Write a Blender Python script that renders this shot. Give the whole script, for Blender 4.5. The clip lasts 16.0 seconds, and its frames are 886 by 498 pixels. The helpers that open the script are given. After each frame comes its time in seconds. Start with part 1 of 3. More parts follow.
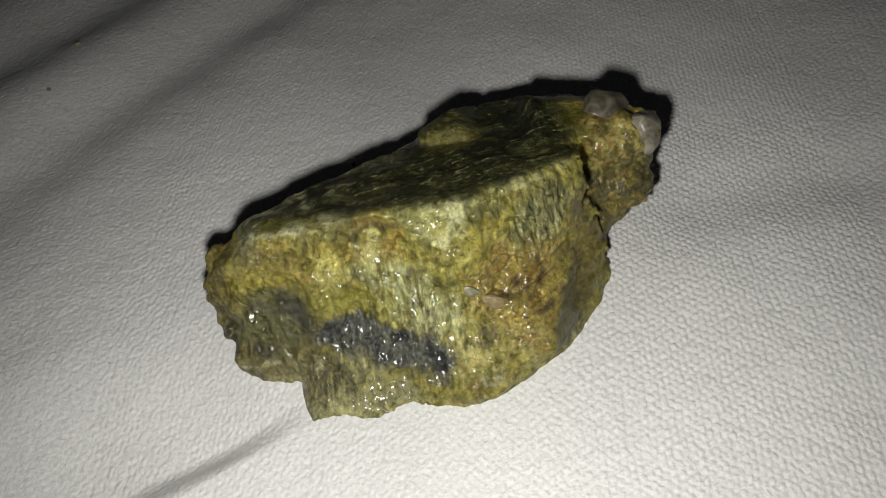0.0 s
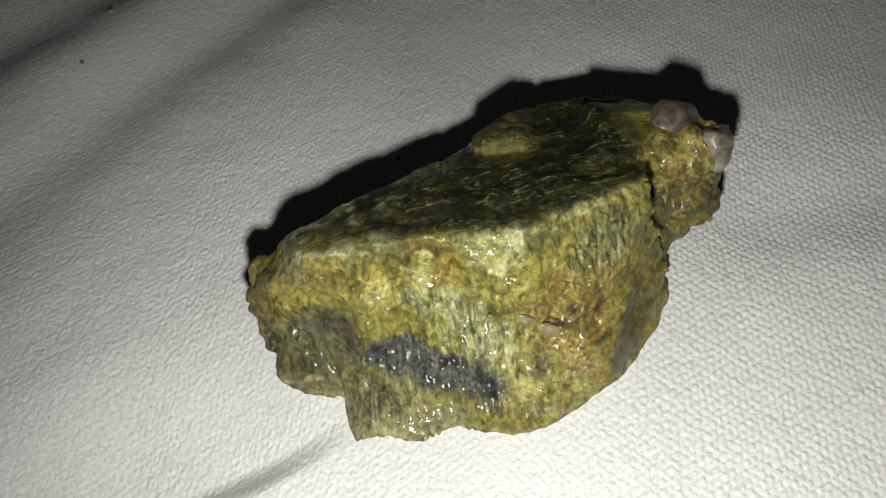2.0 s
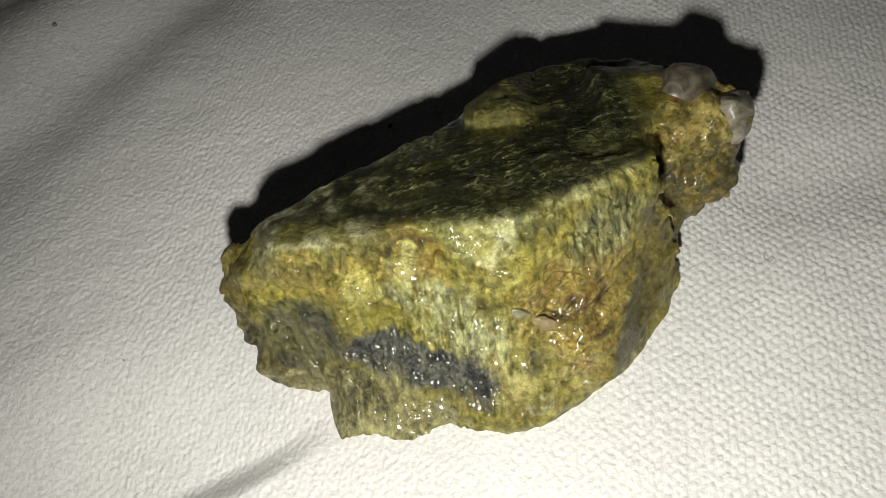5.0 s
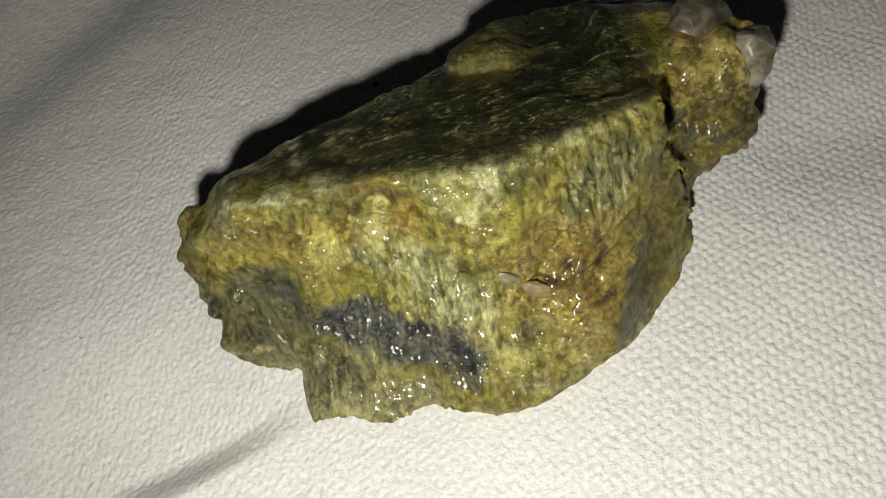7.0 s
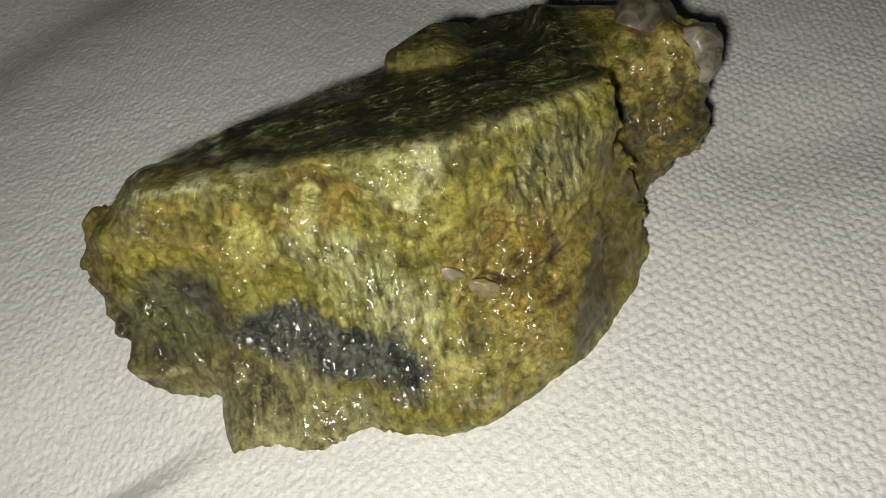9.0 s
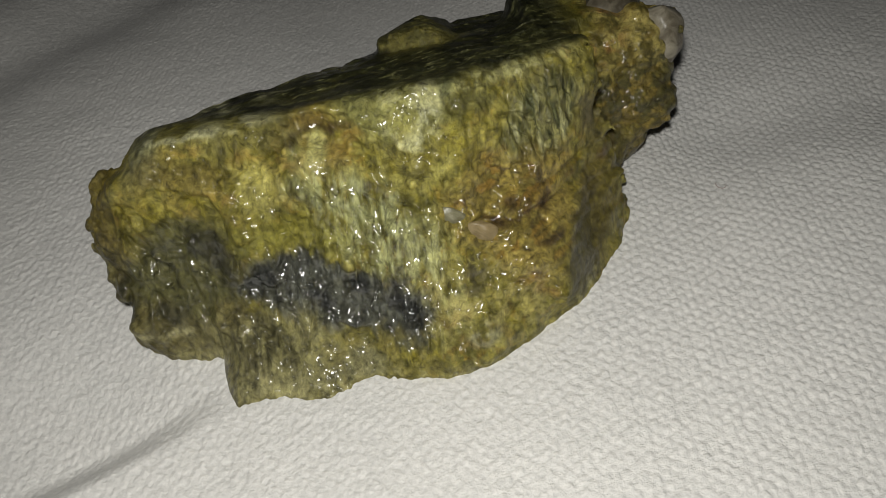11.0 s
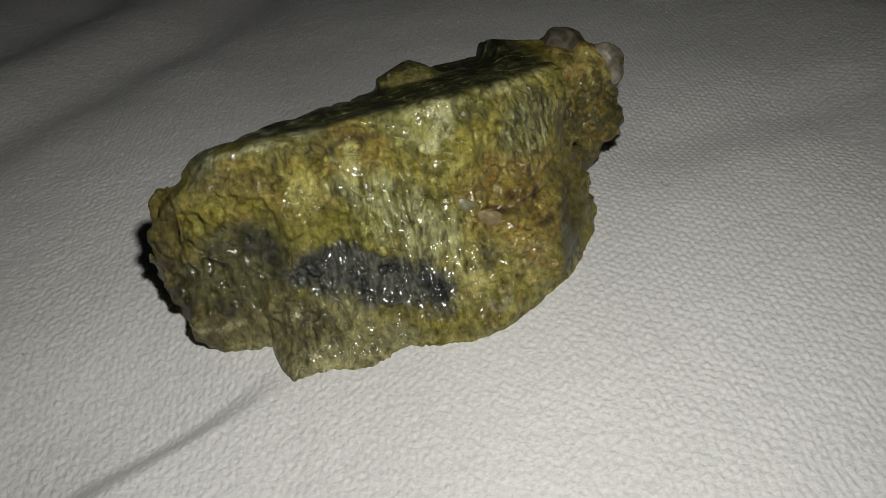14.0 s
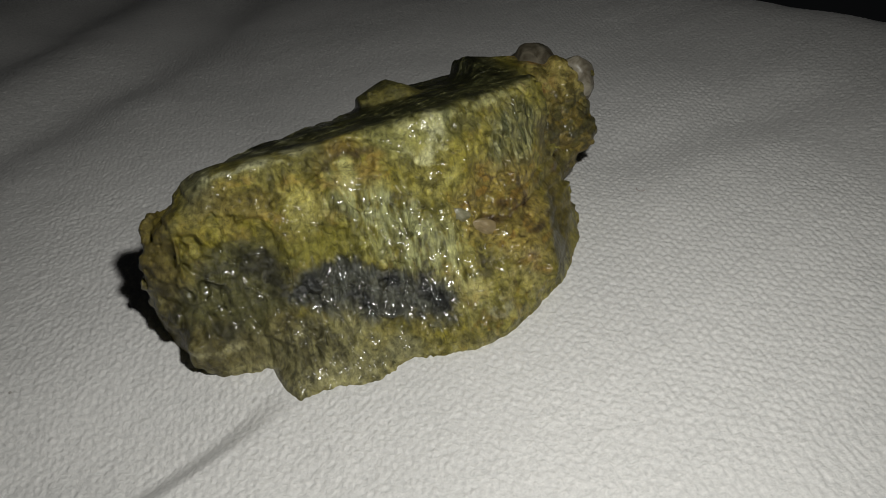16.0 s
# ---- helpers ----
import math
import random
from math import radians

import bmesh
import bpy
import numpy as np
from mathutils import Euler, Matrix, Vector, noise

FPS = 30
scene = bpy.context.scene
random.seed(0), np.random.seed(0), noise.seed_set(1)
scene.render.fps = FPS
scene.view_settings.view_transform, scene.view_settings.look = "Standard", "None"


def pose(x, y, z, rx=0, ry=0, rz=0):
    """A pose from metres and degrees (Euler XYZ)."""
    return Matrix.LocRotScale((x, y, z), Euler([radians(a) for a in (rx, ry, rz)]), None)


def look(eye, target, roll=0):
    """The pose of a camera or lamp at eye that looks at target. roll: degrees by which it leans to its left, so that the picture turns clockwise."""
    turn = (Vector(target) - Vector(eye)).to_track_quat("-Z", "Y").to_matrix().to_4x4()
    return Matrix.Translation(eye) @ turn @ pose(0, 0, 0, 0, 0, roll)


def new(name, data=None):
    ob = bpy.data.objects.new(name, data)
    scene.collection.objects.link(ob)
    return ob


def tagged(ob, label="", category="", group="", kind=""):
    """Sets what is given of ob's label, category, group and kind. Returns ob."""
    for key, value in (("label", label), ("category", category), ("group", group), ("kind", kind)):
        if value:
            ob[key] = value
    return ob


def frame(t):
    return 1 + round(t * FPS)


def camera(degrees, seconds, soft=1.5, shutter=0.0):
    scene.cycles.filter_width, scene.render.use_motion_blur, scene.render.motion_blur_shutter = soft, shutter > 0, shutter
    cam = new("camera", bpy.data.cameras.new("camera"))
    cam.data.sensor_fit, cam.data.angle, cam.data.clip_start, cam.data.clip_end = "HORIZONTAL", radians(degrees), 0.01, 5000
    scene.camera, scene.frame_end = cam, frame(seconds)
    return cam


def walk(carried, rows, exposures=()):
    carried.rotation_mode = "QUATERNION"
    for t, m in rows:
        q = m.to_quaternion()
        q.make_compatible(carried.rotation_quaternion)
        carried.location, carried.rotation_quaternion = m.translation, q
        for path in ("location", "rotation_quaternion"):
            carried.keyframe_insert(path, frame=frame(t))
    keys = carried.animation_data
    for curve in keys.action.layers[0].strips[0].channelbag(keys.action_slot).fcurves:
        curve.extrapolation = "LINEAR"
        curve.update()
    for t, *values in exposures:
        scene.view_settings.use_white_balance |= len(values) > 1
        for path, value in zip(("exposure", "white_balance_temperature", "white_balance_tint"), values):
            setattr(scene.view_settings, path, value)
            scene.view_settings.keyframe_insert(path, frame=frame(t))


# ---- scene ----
cam = camera(61.06, 16.0, soft=0.6)
# seconds, eye in metres, turn in degrees (Euler XYZ); the eye drifts a hand's width from the stone
PATH = [
    (0, -0.00091, -0.06692, 0.09028, 40.76, -0.44, -0.11),
    (0.5, -0.00077, -0.06451, 0.09061, 40.04, -0.80, 0.11),
    (1, -0.00249, -0.06267, 0.09153, 38.74, -1.42, 0.43),
    (1.5, -0.00349, -0.06036, 0.09346, 37.63, -1.32, 1.00),
    (2, -0.00566, -0.05555, 0.09301, 36.00, -0.69, 2.48),
    (2.5, -0.00657, -0.05330, 0.09162, 34.64, -0.18, 3.33),
    (3, -0.00665, -0.05135, 0.09002, 33.09, 0.13, 3.53),
    (3.5, -0.00479, -0.04919, 0.09000, 32.48, 0.32, 3.18),
    (4, -0.00360, -0.04816, 0.09066, 31.89, 0.57, 3.00),
    (6.5, 0.00188, -0.04366, 0.08281, 31.19, 2.71, 3.26),
    (7, 0.00263, -0.04413, 0.07901, 31.14, 3.06, 3.39),
    (7.5, 0.00291, -0.04294, 0.07439, 31.92, 2.40, 3.08),
    (8, 0.00318, -0.04172, 0.07023, 34.62, 1.61, 2.06),
    (8.5, 0.00363, -0.04424, 0.06872, 36.62, 0.79, 1.62),
    (9, 0.00341, -0.04826, 0.06748, 38.69, 0.29, 0.75),
    (11.5, -0.00482, -0.06276, 0.05879, 47.75, -1.38, -4.12),
    (12, -0.00820, -0.06386, 0.05807, 49.19, -1.61, -5.83),
    (12.5, -0.00837, -0.06632, 0.05889, 50.99, -2.28, -8.39),
    (13, -0.00975, -0.06915, 0.05811, 51.81, -2.34, -9.62),
    (13.5, -0.01168, -0.07432, 0.05979, 52.91, -2.01, -10.35),
    (14, -0.01410, -0.07815, 0.06086, 53.36, -2.17, -10.54),
    (14.5, -0.01614, -0.08137, 0.06051, 54.23, -2.34, -11.11),
    (15, -0.01963, -0.07900, 0.05882, 54.54, -3.05, -12.56),
    (15.5, -0.02141, -0.07761, 0.05805, 55.17, -3.06, -14.47),
    (16, -0.02151, -0.07855, 0.05884, 56.13, -2.50, -16.32),
]
EXPOSURES = [  # seconds, stops, kelvin, tint
    (0.0, 0.11, 6480, 10), (1.0, 0.17, 6480, 9), (2.0, 0.42, 6450, 8), (2.5, 0.53, 6480, 9), (3.0, 0.49, 6560, 9), (3.5, 0.50, 6600, 9),
    (6.5, 0.42, 6800, 8), (7.0, 0.27, 6850, 8), (7.5, 0.14, 6860, 8), (8.0, 0.22, 6880, 8), (9.0, 0.14, 6840, 8),
    (11.5, -0.35, 6550, 10), (12.5, -0.50, 6450, 10), (13.0, -0.46, 6480, 10), (16.0, -0.50, 6450, 10),
]
walk(cam, [(t, pose(x, y, z, rx, ry, rz)) for t, x, y, z, rx, ry, rz in PATH], EXPOSURES)

# ---- light: a dark room, lit by the small white lamp of the hand-held device that films the stone ----
MM = 0.001
world = bpy.data.worlds.new("dark_room")
world.use_nodes = True
scene.world = world
world.node_tree.nodes["Background"].inputs["Color"].default_value = (0.9, 0.95, 1.0, 1)
world.node_tree.nodes["Background"].inputs["Strength"].default_value = 0.004

lamp = bpy.data.lights.new("torch_lamp", "SPOT")
lamp.energy, lamp.color = 0.30, (1.0, 0.985, 0.925)
lamp.spot_size, lamp.spot_blend, lamp.shadow_soft_size = radians(130), 1.0, 0.0026
torch = new("torch_lamp", lamp)
torch.matrix_world = look((-0.0055, -0.0635, 0.0725), (0.002, -0.012, 0.005))


# ---- numeric helpers: lattice noise, soft steps, relief ----
def lattice(shape_or_ids, seed):
    h = (shape_or_ids * 2654435761 + seed * 97531) & 0xFFFFFFFF
    h = ((h ^ (h >> 15)) * 2246822519) & 0xFFFFFFFF
    h = ((h ^ (h >> 13)) * 3266489917) & 0xFFFFFFFF
    return ((h ^ (h >> 16)) & 0xFFFFFF) / float(0xFFFFFF) * 2 - 1


def smooth_noise(seed, *axes):
    """Value noise in -1..1 over two or three coordinate arrays."""
    if len(axes) == 3:
        a, b, c = axes
        axes = (0.36 * a + 0.48 * b - 0.80 * c, -0.80 * a + 0.60 * b, 0.48 * a + 0.64 * b + 0.60 * c)
    else:
        a, b = axes
        axes = (0.80 * a + 0.60 * b, -0.60 * a + 0.80 * b)
    cells = [np.floor(a).astype(np.int64) for a in axes]
    fracs = [a - c for a, c in zip(axes, cells)]
    fades = [f * f * f * (f * (f * 6 - 15) + 10) for f in fracs]
    keys = (73856093, 19349663, 83492791)
    total = 0.0
    for corner in range(2 ** len(axes)):
        ids, weight = 0, 1.0
        for n, (c, f) in enumerate(zip(cells, fades)):
            up = (corner >> n) & 1
            ids = ids + (c + up) * keys[n]
            weight = weight * (f if up else 1 - f)
        total = total + weight * lattice(ids & 0xFFFFFFFF, seed)
    return total


def layered(seed, axes, octaves=3, gain=0.5):
    total, amp, scale = 0.0, 1.0, 1.0
    for n in range(octaves):
        total = total + amp * smooth_noise(seed + 31 * n, *[a * scale + 7.3 * n for a in axes])
        amp, scale = amp * gain, scale * 2.03
    return total


def step(a, b, v):
    t = np.clip((v - a) / (b - a), 0, 1)
    return t * t * (3 - 2 * t)


def soft_max(a, b, k):
    h = np.clip(0.5 + 0.5 * (a - b) / k, 0, 1)
    return b + (a - b) * h + k * h * (1 - h)


def soft_min(a, b, k):
    return -soft_max(-a, -b, k)


def cells(seed, u, v, jitter=0.42):
    """Uneven cells over a plane: each place's slope height, rounded height, gap to the next cell and the cell's own number."""
    u, v = u + 0.22 * smooth_noise(seed + 5, u * 1.7, v * 1.7), v + 0.22 * smooth_noise(seed + 6, u * 1.7, v * 1.7)
    iu, iv = np.floor(u).astype(np.int64), np.floor(v).astype(np.int64)
    first, second = np.full(np.shape(u), 9.0), np.full(np.shape(u), 9.0)
    slope, number = np.zeros(np.shape(u)), np.zeros(np.shape(u))
    for du in (-1, 0, 1):
        for dv in (-1, 0, 1):
            ids = ((iu + du) * 73856093 + (iv + dv) * 19349663) & 0xFFFFFFFF
            pu, pv = u - (iu + du + 0.5 + jitter * lattice(ids, seed)), v - (iv + dv + 0.5 + jitter * lattice(ids, seed + 1))
            d = pu * pu + pv * pv
            won = d < first
            second = np.where(won, first, np.minimum(second, d))
            first = np.where(won, d, first)
            slope = np.where(won, pu * lattice(ids, seed + 2) + pv * lattice(ids, seed + 3), slope)
            number = np.where(won, lattice(ids, seed + 4), number)
    return slope, np.clip(1 - 1.6 * first, 0, 1), np.sqrt(second) - np.sqrt(first), number


# ---- material helper ----
def material(name):
    m = bpy.data.materials.new(name)
    m.use_nodes = True
    return m, m.node_tree.nodes, m.node_tree.links, m.node_tree.nodes["Principled BSDF"]


def node(nodes, kind, **values):
    n = nodes.new(kind)
    for key, value in values.items():
        n.inputs[key.replace("_", " ")].default_value = value
    return n


def math_node(nodes, links, op, a, b):
    n = nodes.new("ShaderNodeMath")
    n.operation = op
    for slot, v in zip(n.inputs, (a, b)):
        if hasattr(v, "links"):
            links.new(v, slot)
        else:
            slot.default_value = v
    return n.outputs[0]


def cotton_material():
    m, nodes, links, skin = material("white_cotton")
    where = nodes.new("ShaderNodeTexCoord").outputs["Object"]
    stain = node(nodes, "ShaderNodeTexNoise", Scale=22.0, Detail=3.0)
    fibre = node(nodes, "ShaderNodeTexNoise", Scale=1900.0, Detail=3.0, Roughness=0.7)
    for n in (stain, fibre):
        links.new(where, n.inputs["Vector"])
    tone = nodes.new("ShaderNodeValToRGB")
    tone.color_ramp.elements[0].color, tone.color_ramp.elements[0].position = (0.62, 0.62, 0.61, 1), 0.34
    tone.color_ramp.elements[1].color, tone.color_ramp.elements[1].position = (0.86, 0.85, 0.83, 1), 0.66
    links.new(math_node(nodes, links, "ADD", math_node(nodes, links, "MULTIPLY", fibre.outputs["Fac"], 0.7), math_node(nodes, links, "MULTIPLY", stain.outputs["Fac"], 0.3)), tone.inputs["Fac"])
    links.new(tone.outputs["Color"], skin.inputs["Base Color"])
    skin.inputs["Roughness"].default_value = 0.75
    skin.inputs["Sheen Weight"].default_value = 0.15
    bump = node(nodes, "ShaderNodeBump", Strength=0.9, Distance=0.00024)
    links.new(fibre.outputs["Fac"], bump.inputs["Height"])
    links.new(bump.outputs["Normal"], skin.inputs["Normal"])
    return m


def stone_material():
    """Fibrous olive mineral: the mesh carries the broad mineral zones, the nodes the fibres, grains and wet gloss."""
    m, nodes, links, skin = material("olive_mineral")
    where = nodes.new("ShaderNodeTexCoord").outputs["Object"]

    def carried(name):
        n = nodes.new("ShaderNodeAttribute")
        n.attribute_name = name
        return n

    zones, wet, fibrous = carried("mineral"), carried("gloss"), carried("fibrous")

    def strokes(turn, scale, stretch, spread):
        """Short feathery strokes along one direction."""
        lie = nodes.new("ShaderNodeMapping")
        lie.inputs["Rotation"].default_value = [radians(a) for a in turn]
        lie.inputs["Scale"].default_value = (1.0, 1.0, stretch)
        links.new(where, lie.inputs["Vector"])
        n = node(nodes, "ShaderNodeTexNoise", Scale=scale, Detail=4.0, Roughness=0.62, Distortion=spread)
        links.new(lie.outputs["Vector"], n.inputs["Vector"])
        return n.outputs["Fac"]

    def mix(fac, a, b):
        n = nodes.new("ShaderNodeMix")
        links.new(fac, n.inputs["Factor"])
        links.new(a, n.inputs["A"])
        links.new(b, n.inputs["B"])
        return n.outputs["Result"]

    def ranged(value, low, high, to_low, to_high):
        n = nodes.new("ShaderNodeMapRange")
        for key, v in (("From Min", low), ("From Max", high), ("To Min", to_low), ("To Max", to_high)):
            n.inputs[key].default_value = v
        links.new(value, n.inputs["Value"])
        return n.outputs["Result"]

    steep, leaning = strokes((-30, -12, 0), 1900.0, 0.13, 0.5), strokes((-30, 32, 0), 1700.0, 0.16, 0.5)
    field = node(nodes, "ShaderNodeTexNoise", Scale=210.0, Detail=2.0)
    links.new(where, field.inputs["Vector"])
    feather = mix(ranged(field.outputs["Fac"], 0.47, 0.53, 0, 1), steep, leaning)
    grain = node(nodes, "ShaderNodeTexNoise", Scale=1300.0, Detail=6.0, Roughness=0.72, Distortion=0.6)
    links.new(where, grain.inputs["Vector"])
    both = mix(ranged(fibrous.outputs["Fac"], 0, 1, 0.15, 0.75), grain.outputs["Fac"], feather)
    shade = ranged(both, 0.37, 0.63, 0.42, 1.55)
    pits = ranged(grain.outputs["Fac"], 0.26, 0.40, 0.55, 1.0)
    colour = nodes.new("ShaderNodeVectorMath")
    colour.operation = "SCALE"
    links.new(zones.outputs["Color"], colour.inputs[0])
    links.new(math_node(nodes, links, "MULTIPLY", shade, pits), colour.inputs["Scale"])
    links.new(colour.outputs["Vector"], skin.inputs["Base Color"])
    skin.inputs["Roughness"].default_value = 0.42
    skin.inputs["Specular IOR Level"].default_value = 0.35
    skin.inputs["Subsurface Weight"].default_value = 0.10
    skin.inputs["Subsurface Radius"].default_value = (0.0006, 0.0005, 0.0002)
    skin.inputs["Subsurface Scale"].default_value = 1.0
    bump = node(nodes, "ShaderNodeBump", Strength=1.0, Distance=0.0006)
    links.new(both, bump.inputs["Height"])
    links.new(bump.outputs["Normal"], skin.inputs["Normal"])
    # a wet-looking skin of small flat cleavage facets, which catch the lamp one by one
    def facets(scale, lean):
        cell = node(nodes, "ShaderNodeTexVoronoi", Scale=scale)
        links.new(where, cell.inputs["Vector"])
        away = nodes.new("ShaderNodeVectorMath")
        away.operation = "SUBTRACT"
        links.new(where, away.inputs[0])
        links.new(cell.outputs["Position"], away.inputs[1])
        tilt = nodes.new("ShaderNodeVectorMath")
        tilt.operation = "SUBTRACT"
        links.new(cell.outputs["Color"], tilt.inputs[0])
        tilt.inputs[1].default_value = (0.5, 0.5, 0.5)
        height = nodes.new("ShaderNodeVectorMath")
        height.operation = "DOT_PRODUCT"
        links.new(away.outputs["Vector"], height.inputs[0])
        links.new(tilt.outputs["Vector"], height.inputs[1])
        return math_node(nodes, links, "MULTIPLY", height.outputs["Value"], lean)

    bead = node(nodes, "ShaderNodeTexNoise", Scale=1250.0, Detail=0.5, Roughness=0.4)
    links.new(where, bead.inputs["Vector"])
    beads = math_node(nodes, links, "MULTIPLY", bead.outputs["Fac"], 0.0002)
    lie = node(nodes, "ShaderNodeBump", Strength=1.0, Distance=1.0)
    links.new(math_node(nodes, links, "ADD", math_node(nodes, links, "ADD", facets(2600.0, 0.30), facets(620.0, 0.16)), beads), lie.inputs["Height"])
    links.new(lie.outputs["Normal"], skin.inputs["Coat Normal"])
    links.new(math_node(nodes, links, "MULTIPLY", ranged(grain.outputs["Fac"], 0.36, 0.48, 0, 1), wet.outputs["Fac"]), skin.inputs["Coat Weight"])
    skin.inputs["Coat Roughness"].default_value = 0.17
    skin.inputs["Coat IOR"].default_value = 1.75
    return m


def quartz_material(name, dark, light, clear):
    m, nodes, links, skin = material(name)
    where = nodes.new("ShaderNodeTexCoord").outputs["Object"]
    cloud = node(nodes, "ShaderNodeTexNoise", Scale=520.0, Detail=6.0, Roughness=0.6, Distortion=0.8)
    links.new(where, cloud.inputs["Vector"])
    tone = nodes.new("ShaderNodeValToRGB")
    tone.color_ramp.elements[0].color, tone.color_ramp.elements[0].position = (*dark, 1), 0.4
    tone.color_ramp.elements[1].color, tone.color_ramp.elements[1].position = (*light, 1), 0.64
    links.new(cloud.outputs["Fac"], tone.inputs["Fac"])
    links.new(tone.outputs["Color"], skin.inputs["Base Color"])
    skin.inputs["Roughness"].default_value = 0.34
    skin.inputs["IOR"].default_value = 1.54
    skin.inputs["Transmission Weight"].default_value = clear
    skin.inputs["Subsurface Weight"].default_value = 0.3
    skin.inputs["Subsurface Radius"].default_value = (0.002, 0.002, 0.002)
    skin.inputs["Subsurface Scale"].default_value = 1.0
    bump = node(nodes, "ShaderNodeBump", Strength=0.5, Distance=0.0003)
    links.new(cloud.outputs["Fac"], bump.inputs["Height"])
    links.new(bump.outputs["Normal"], skin.inputs["Normal"])
    return m


def plain_material(name, colour, roughness):
    m, nodes, links, skin = material(name)
    spots = node(nodes, "ShaderNodeTexNoise", Scale=3000.0, Detail=2.0)
    links.new(nodes.new("ShaderNodeTexCoord").outputs["Object"], spots.inputs["Vector"])
    tone = nodes.new("ShaderNodeValToRGB")
    tone.color_ramp.elements[0].color = (*[c * 0.6 for c in colour], 1)
    tone.color_ramp.elements[1].color = (*[min(1, c * 1.4) for c in colour], 1)
    links.new(spots.outputs["Fac"], tone.inputs["Fac"])
    links.new(tone.outputs["Color"], skin.inputs["Base Color"])
    skin.inputs["Roughness"].default_value = roughness
    return m


COTTON, STONE = cotton_material(), stone_material()
SMOKY = quartz_material("smoky_quartz", (0.080, 0.068, 0.045), (0.20, 0.178, 0.130), 0.20)
MILKY = quartz_material("milky_quartz", (0.15, 0.128, 0.090), (0.42, 0.385, 0.300), 0.20)
BLUISH = quartz_material("bluish_quartz", (0.18, 0.17, 0.095), (0.34, 0.325, 0.225), 0.10)
PINKISH = quartz_material("pinkish_quartz", (0.20, 0.15, 0.07), (0.38, 0.30, 0.165), 0.10)


def mesh_from(name, verts, quads, mat, smooth=True):
    """A mesh from arrays of places in millimetres and of four-sided faces."""
    me = bpy.data.meshes.new(name)
    me.vertices.add(len(verts))
    me.vertices.foreach_set("co", (verts * MM).astype(np.float32).ravel())
    me.loops.add(quads.size)
    me.loops.foreach_set("vertex_index", quads.astype(np.int32).ravel())
    me.polygons.add(len(quads))
    me.polygons.foreach_set("loop_start", np.arange(0, quads.size, 4, dtype=np.int32))
    me.polygons.foreach_set("use_smooth", np.full(len(quads), smooth))
    me.update(calc_edges=True)
    me.validate()
    me.materials.append(mat)
    return me


# ---- the cloth: a rumpled sheet, woven of coarse threads ----
def cloth_height(x, y):
    """The lie of the cloth, in millimetres, without its threads."""
    h = 1.3 + 0.13 * np.where(x > -18, x, -18 - 0.04 * (-18 - x))
    # the swell to the right, and its far brink
    h = h + 0.0012 * np.clip(x - 30, 0, None) ** 2
    brink = 0.93 * x + 0.36 * y
    h = h - 0.02 * np.clip(brink - 98, 0, None) ** 2
    # two long soft folds across the back left corner
    s = (-0.87 * x + 0.5 * y) - (71 + 2.5 * np.sin(y / 20))
    h = h - 2.6 * np.exp(-((s - 8) / 9) ** 2) + 1.2 * np.exp(-((s - 24) / 10) ** 2)
    h = h - 3.2 * np.exp(-((s - 42) / 11) ** 2)
    # the sharp crease that runs out from under the stone's front corner
    c = -0.56 * (x + 20.3) + 0.83 * (y + 17.4) + 0.6 * np.sin((x + y) / 9)
    along = -0.83 * (x + 20.3) - 0.56 * (y + 17.4)
    grow = step(-6, 15, along)
    spread = 0.05 * np.clip(along, 0, 40)
    h = h - 3.9 * grow * step(-2.3 - spread, 1.9 + spread, c) * (1 - step(1.9 + spread, 28, c))
    # a shallow dip beside the lobe
    h = h - 1.3 * np.exp(-((y - 15 - 0.1 * (x - 35)) / 7) ** 2) * step(26, 42, x) * (1 - step(70, 100, x))
    # slack
    h = h + 0.7 * layered(5, (x / 34, y / 34), 3) * step(18, 60, np.hypot(x, y))
    return h


def weave(x, y):
    """Crepe weave: rows of uneven rounded floats of thread, about a millimetre apart; height in millimetres."""
    a = radians(-3)
    u, v = x * math.cos(a) + y * math.sin(a), -x * math.sin(a) + y * math.cos(a)
    tidy = step(0, 30, x)
    u, v = u / (0.72 + 0.10 * tidy) + 0.30 * layered(11, (u / 6, v / 6), 3), v / 0.60 + 0.30 * layered(13, (u / 6, v / 6), 3)
    iu, iv = np.floor(u).astype(np.int64), np.floor(v).astype(np.int64)
    best = np.full(np.shape(u), -9.0)
    for du in (-1, 0, 1):
        for dv in (-1, 0, 1):
            cu, cv = iu + du, iv + dv
            ids = (cu * 73856093 + cv * 19349663) & 0xFFFFFFFF
            over = np.where((cu + cv) % 2 == 0, 1.0, -1.0)
            pu = cu + 0.5 + (0.34 - 0.14 * tidy) * lattice(ids, 21)
            pv = cv + 0.5 + (0.34 - 0.10 * tidy) * lattice(ids, 22)
            wide, tall = 0.64 - 0.14 * over, 0.72 + 0.20 * over
            d = ((u - pu) / wide) ** 2 + ((v - pv) / tall) ** 2
            lift = 0.085 + (0.02 + 0.03 * tidy) * over + 0.04 * lattice(ids, 23)
            best = np.maximum(best, lift * (1 - d) + 0.025 * over)
    best = (0.74 + 0.20 * tidy) * np.maximum(best, -0.05)
    return best + (0.022 - 0.008 * tidy) * layered(15, (x / 0.5, y / 0.5), 2) + 0.045 * layered(17, (x / 1.9, y / 1.9), 2)


